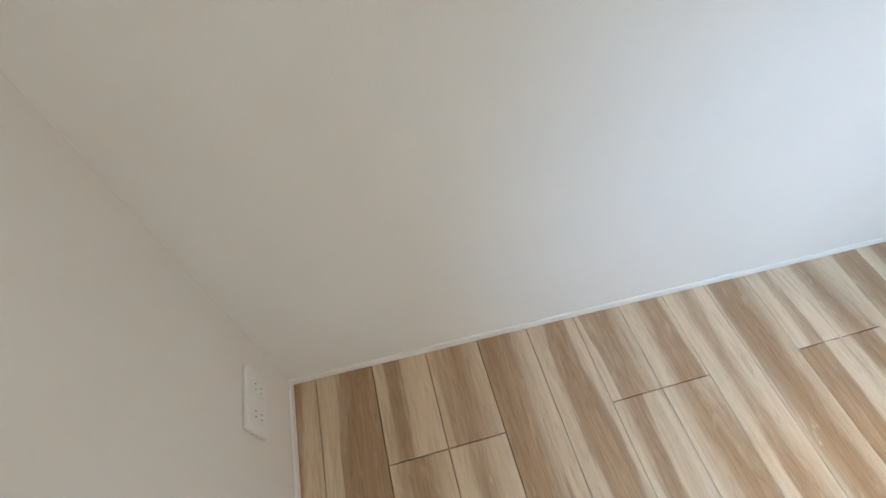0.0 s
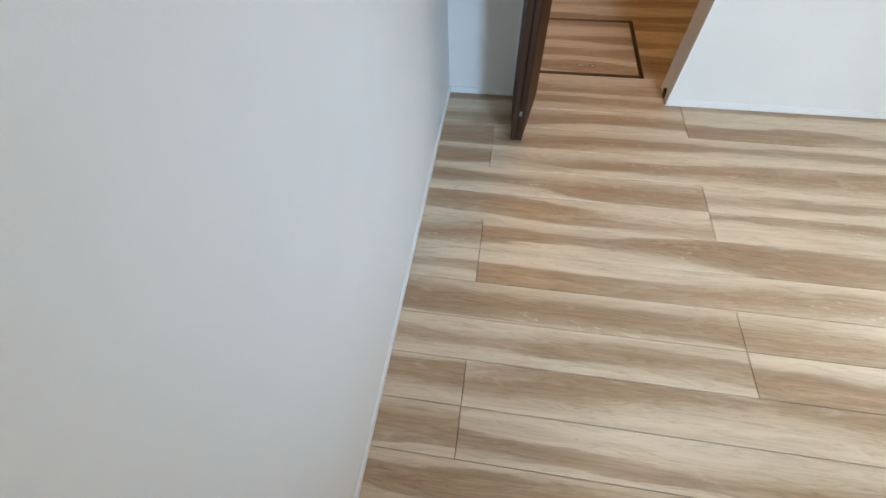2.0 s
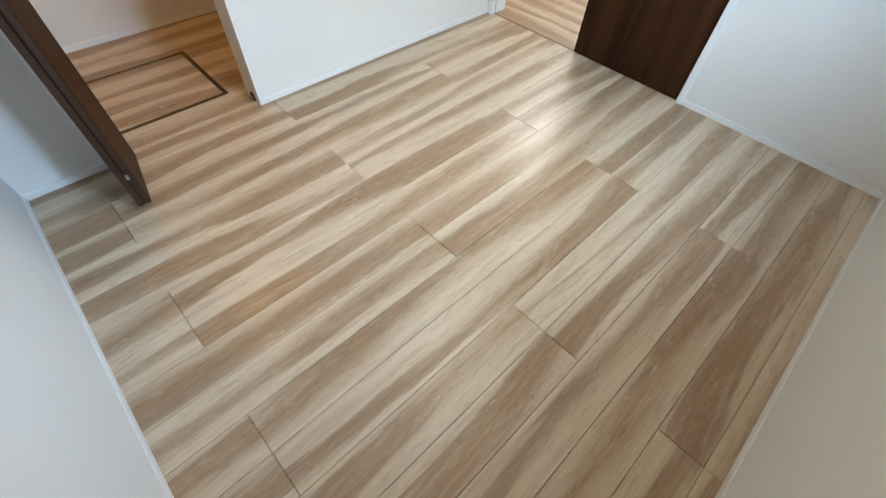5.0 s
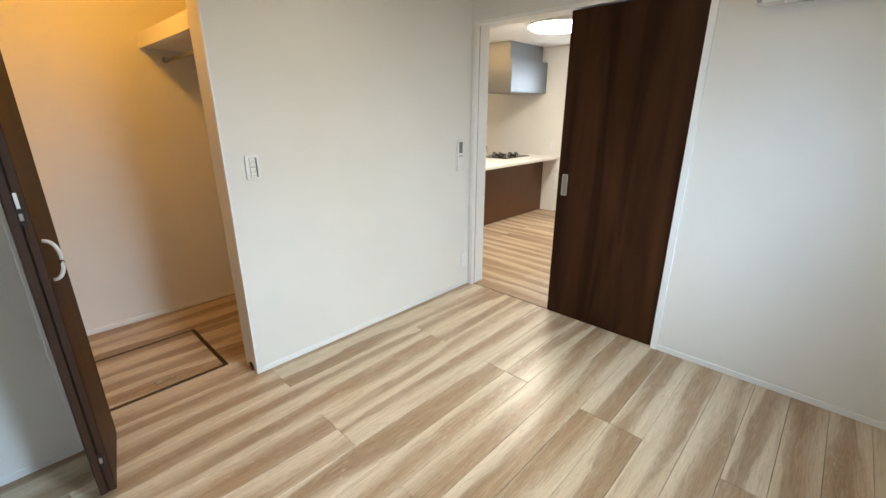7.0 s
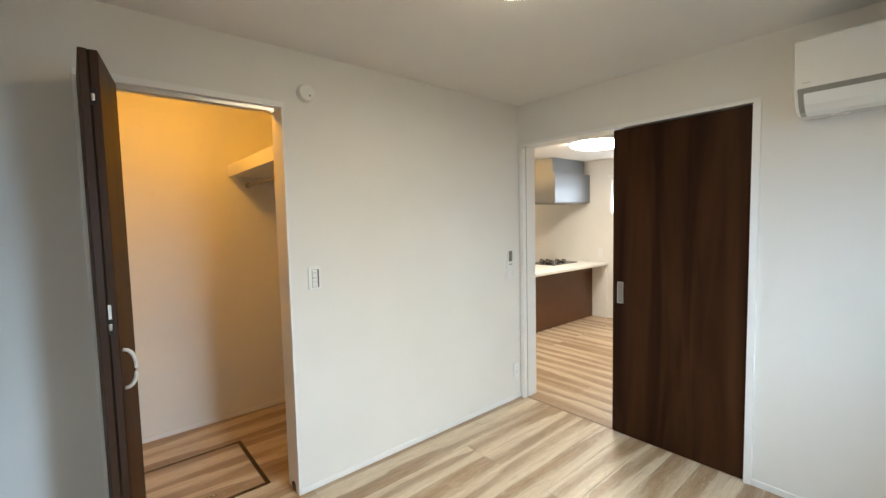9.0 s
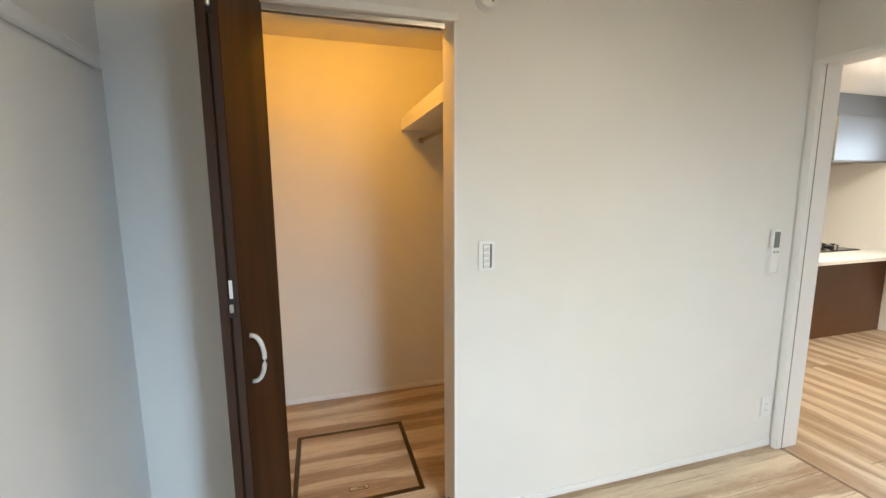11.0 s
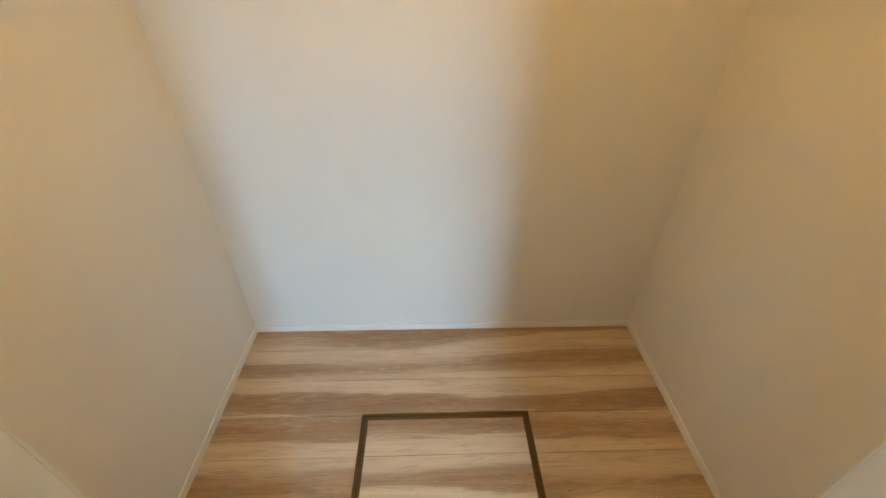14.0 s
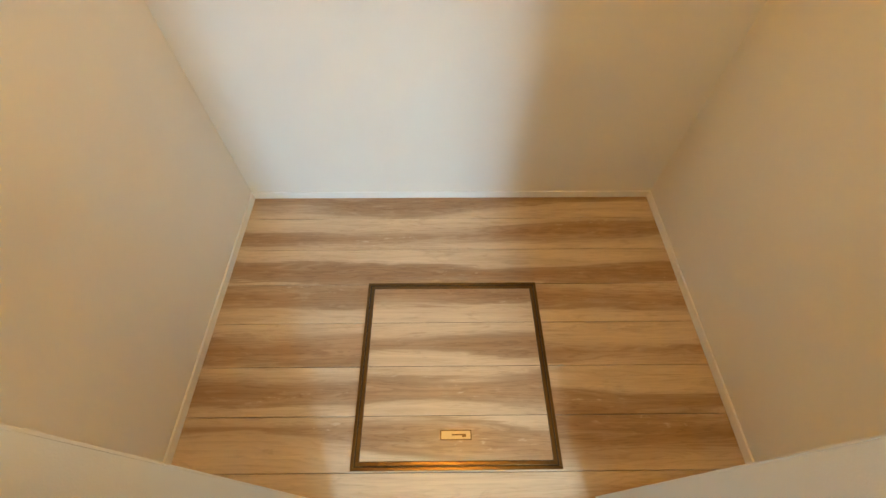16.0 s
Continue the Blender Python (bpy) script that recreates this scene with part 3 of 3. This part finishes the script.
def switch_plate():
    sw = thing("light_switch", pose(1.245, 0, 1.153), "white light switch with four rockers and a dark side slot", "light switch")
    part("plate", rounded_plate(0.072, 0.122, 0.008, 0.009), PLASTIC, sw, "", True)
    part("inset", boxes((-0.017, 0.021, -0.0088, -0.008, -0.049, 0.047)), GREY_PL, sw)
    for k in range(4):
        z = -0.048 + 0.0236 * k
        r = part("rocker", boxes((-0.0145, 0.0125, -0.0115, -0.0088, z + 0.0006, z + 0.0226), bevel=0.0008), PLASTIC, sw)
        part("mark", boxes((-0.010, 0.009, -0.0119, -0.0115, z + 0.0075, z + 0.0086), (-0.010, 0.009, -0.0119, -0.0115, z + 0.0055, z + 0.0062)), GREY_PL, r, "grey printed bar")
    part("slot", boxes((0.0135, 0.0205, -0.0105, -0.0088, -0.0485, 0.0465)), DARK_SLOT, sw, "dark slot")
    part("pilot", boxes((-0.0135, -0.009, -0.0119, -0.0115, 0.0005, 0.0028)), BLACK, sw)
    return sw


switch_plate()

rem = thing("remote_control", pose(2.812, 0, 1.092) @ Matrix.Diagonal((1.12, 1.2, 1.22, 1)), "white remote control in its wall holder", "remote control")
part("holder", boxes((-0.027, 0.027, -0.006, -0.0005, -0.085, 0.02), (-0.027, -0.024, -0.022, -0.006, -0.085, -0.02), (0.024, 0.027, -0.022, -0.006, -0.085, -0.02),
                     (-0.027, 0.027, -0.022, -0.006, -0.088, -0.085), bevel=0.001), PLASTIC, rem)
part("body", boxes((-0.0232, 0.0232, -0.0215, -0.0062, -0.0845, 0.098), bevel=0.004), PLASTIC, rem, "", True)
part("display", boxes((-0.017, 0.017, -0.0222, -0.0215, 0.022, 0.088), bevel=0.0003), LCD, rem, "dark grey display")
for bx, bz in ((-0.010, 0.004), (0.010, 0.004), (-0.010, -0.014), (0.010, -0.014), (0.0, -0.036)):
    part("button", boxes((bx - 0.006, bx + 0.006, -0.0226, -0.0215, bz - 0.004, bz + 0.004), bevel=0.0005), GREY_PL if bz == 0.004 else PLASTIC, rem)


def outlet(m, label, double=False):
    o = thing("wall_outlet", m, label, "outlet", "wall outlets")
    w = 0.118 if double else 0.072
    part("plate", rounded_plate(w, 0.120, 0.007, 0.008), PLASTIC, o, "", True)
    for s in ((-0.026, 0.026) if double else (0.0,)):
        ins = part("insert", boxes((s - 0.0135, s + 0.0135, -0.0088, -0.007, -0.033, 0.033), bevel=0.001), PLASTIC, o)
        for z in (-0.017, 0.017):
            part("slot", boxes((s - 0.006, s - 0.0045, -0.0091, -0.0088, z - 0.004, z + 0.004), (s + 0.0045, s + 0.006, -0.0091, -0.0088, z - 0.004, z + 0.004)), BLACK, ins)
    return o


outlet(pose(2.895, 0, 0.236), "white wall outlet low beside the door frame")
outlet(pose(0.128, -L, 0.296, 0, 0, 180), "white double wall outlet low on the wall", True)
outlet(pose(KX, 0.97, 0.935, 0, 0, -90), "white wall outlet above the kitchen counter")

# ---- kitchen ----
CX0, CZ = 3.75, 0.80
CHROME = brushed("chrome", (0.72, 0.72, 0.72), 0.14)
TAP_X, TAP_Y = 5.06, 1.47
pen = thing("kitchen_counter", pose(4.8, 1.3, 0), "kitchen peninsula with a dark brown back panel", "kitchen counter")
part("back_panel", boxes((CX0 - 4.8, KX - 4.8 - 0.002, 1.08 - 1.3, 1.10 - 1.3, 0.002, CZ - 0.035), bevel=0.001), PANEL, pen, "dark brown back panel")
part("carcass", boxes((CX0 - 4.8 + 0.02, KX - 4.8 - 0.002, 1.101 - 1.3, 1.68 - 1.3, 0.002, CZ - 0.035)), TRIM, pen)
top = tagged(part("worktop", boxes((CX0 - 0.03, KX - 0.001, 0.845, 1.72, CZ - 0.034, CZ), bevel=0.003), COUNTER), "white solid kitchen worktop over the peninsula", "worktop")
hob = thing("gas_hob", pose(5.42, 1.42, CZ + 0.0005), "black gas hob with iron pan supports in the worktop", "hob")
part("glass", boxes((-0.29, 0.29, -0.23, 0.22, 0, 0.012), bevel=0.003), HOB, hob)
for hx, hy in ((-0.15, -0.04), (0.15, -0.04), (0.0, 0.13)):
    part("burner", cyl(0.038, 0.016, pose(hx, hy, 0.0205), 24, bevel=0.003), IRON, hob, "", True)
    for k in range(4):
        finger = boxes((0.03, 0.085, -0.004, 0.004, 0.036, 0.046), (0.077, 0.085, -0.004, 0.004, 0.0125, 0.0365))
        finger.transform(pose(hx, hy, 0, 0, 0, 90 * k))
        part("pan_support", finger, IRON, hob)
hd = thing("range_hood", pose(5.5, 1.4, 1.66), "silver metal range hood fixed to the kitchen wall", "range hood")
part("body", boxes((5.10 - 5.5, KX - 5.5 - 0.001, 1.143 - 1.4, 1.72 - 1.4, 0, 0.40), bevel=0.003), HOOD, hd)
part("duct_cover", boxes((5.115 - 5.5, KX - 5.5 - 0.08, 1.185 - 1.4, 1.68 - 1.4, 0.4005, 0.599), bevel=0.002), HOOD, hd)
part("filter", boxes((5.14 - 5.5, KX - 5.5 - 0.05, 1.19 - 1.4, 1.67 - 1.4, -0.008, -0.0005), bevel=0.002), GREY_METAL, hd)
crail = thing("curtain_rail", pose(KX, 0.5, 2.02), "slim white rail above the kitchen window", "wall rail")
part("rail_body", boxes((-0.022, -0.0005, -0.45, 0.36, -0.008, 0.008), bevel=0.003), TRIM, crail)

tap = thing("kitchen_tap", pose(TAP_X, TAP_Y, CZ + 0.0005), "slim chrome kitchen tap standing on the worktop", "tap")
part("foot", cyl(0.026, 0.012, pose(0, 0, 0.006), 24, bevel=0.002), CHROME, tap, "", True)
part("spout", tube([(0, 0, 0.012), (0, 0, 0.10), (0.004, 0.004, 0.125), (0.022, 0.022, 0.148), (0.055, 0.055, 0.150), (0.10, 0.10, 0.135)], 0.014, 16), CHROME, tap, "", True)
part("lever", boxes((-0.055, 0.004, -0.008, 0.008, 0.150, 0.160), bevel=0.003), CHROME, tap)
cheek = structure("counter_cheek", boxes((KX - 0.045, KX - 0.0005, 0.862, 1.079, 0.002, CZ - 0.035), bevel=0.002), TRIM, "white cheek panel under the worktop's end", "panel")

# ---- underfloor hatch ----
HX0, HX1, HY0, HY1 = 0.425, 1.032, 0.215, 0.823
hatch = thing("floor_hatch", pose(0.7285, 0.519, 0.0), "wooden underfloor hatch in a dark bronze metal frame", "floor hatch")
hx, hy = (HX1 - HX0) / 2, (HY1 - HY0) / 2
for w0, w1, z in ((0.0, 0.0092, 0.0050), (0.0125, 0.023, 0.0044)):
    a, b = (hx - w0, hy - w0), (hx - w1, hy - w1)
    nm = "outer" if w0 == 0 else "inner"
    for spec in ((-a[0], a[0], b[1], a[1]), (-a[0], a[0], -a[1], -b[1]), (-a[0], -b[0], -b[1], b[1]), (b[0], a[0], -b[1], b[1])):
        part(nm + "_frame_bar", boxes((*spec, 0.0005, z), bevel=0.0012), BRONZE, hatch)
part("frame_gap", boxes((-hx + 0.004, hx - 0.004, -hy + 0.004, hy - 0.004, 0.0003, 0.0015)), BLACK, hatch)
pull = part("pull_plate", boxes((-0.0465, 0.0465, -0.2255, -0.1965, 0.0034, 0.0046), bevel=0.0005), BRONZE, hatch, "bronze-rimmed pull plate")
part("key", boxes((-0.043, 0.043, -0.222, -0.200, 0.0046, 0.0050)), BRASS, pull, "pale brass face")
part("key_shank", boxes((-0.012, 0.030, -0.2125, -0.2085, 0.0050, 0.0062), (0.018, 0.030, -0.217, -0.2125, 0.0050, 0.0062), bevel=0.0005), BRONZE, pull)
part("key_bow", cyl(0.008, 0.0012, pose(-0.020, -0.2105, 0.0056), 20, bevel=0.0003), BRASS, pull, "", True)

# ---- floor boards ----
slab = structure("floor", boxes((-0.12, KX + 0.12, -L - 0.12, T, -0.05, -0.0125), (-0.22, 1.687, T, 1.37, -0.05, -0.0125), (2.96, KX + 0.12, T, KN + 0.12, -0.05, -0.0125)), SOFFIT, "pale and brown striped wood-print board floor", "floor")
ROW, LONG = 2 * STRIP, 1.842
board_meshes = {}


def board_mesh(length, y_lo=0.0, y_hi=ROW):
    """One board: two strips with chamfered long edges and a fine groove between them."""
    key = (round(length, 3), round(y_lo, 3), round(y_hi, 3))
    if key not in board_meshes:
        bm = bmesh.new()
        g, c = 0.0009, 0.0013
        for a, b in ((0.0, STRIP), (STRIP, ROW)):
            a, b = max(a, y_lo), min(b, y_hi)
            if b - a < 0.005:
                continue
            lo = [bm.verts.new((x, y, -0.012)) for x, y in ((g, a + g), (length - g, a + g), (length - g, b - g), (g, b - g))]
            md = [bm.verts.new((v.co.x, v.co.y, -c)) for v in lo]
            up = [bm.verts.new((x, y, 0)) for x, y in ((g + c, a + g + c), (length - g - c, a + g + c), (length - g - c, b - g - c), (g + c, b - g - c))]
            for k in range(4):
                n = (k + 1) % 4
                bm.faces.new((lo[k], lo[n], md[n], md[k]))
                bm.faces.new((md[k], md[n], up[n], up[k]))
            bm.faces.new(up)
        board_meshes[key] = mesh_of("board", bm, FLOOR)
    return board_meshes[key]


def lay(a, b, y):
    if b - a > 0.01:
        ob = new("board", board_mesh(b - a))
        ob.parent = slab
        ob.location = (a, y, 0)


SILL = W + 0.0275                     # the floors meet under the sliding door
for row in range(13):
    y = -2.683 + row * ROW
    start = 0.262 if row % 2 == 1 else 1.181
    if row >= 9:
        lay(-0.2, 1.64, y)                     # the closet's boards run in one piece
        continue
    first = start - LONG * 2
    for k in range(4):
        lay(max(first + k * LONG, -0.1), min(first + (k + 1) * LONG, SILL), y)

# the kitchen's boards run the other way
for row in range(11):
    x = SILL + row * ROW
    first = -L - 0.1 - (0.35, 1.27)[row % 2]
    for k in range(5):
        a, b = max(first + k * LONG, -L - 0.1), min(first + (k + 1) * LONG, KN + 0.1)
        if b - a > 0.01:
            ob = new("board", board_mesh(b - a, max(0.0, x + ROW - KX - 0.1)))
            ob.parent = slab
            ob.matrix_local = pose(x + ROW, a, 0, 0, 0, 90)

# boards on the hatch lid, in line with the floor around it
lid_x = hx - 0.0235
for k in range(5):
    y = -2.683 + 9 * ROW + STRIP * (k + 1)
    lo, hi = max(y, 0.519 - hy + 0.0235), min(y + STRIP, 0.519 + hy - 0.0235)
    if hi - lo > 0.01:
        ob = new("lid_board", board_mesh(2 * lid_x, 0.0, hi - lo))
        ob.parent = hatch
        ob.location = (-lid_x, lo - 0.519, 0.0032)
        ob.scale.z = 0.12
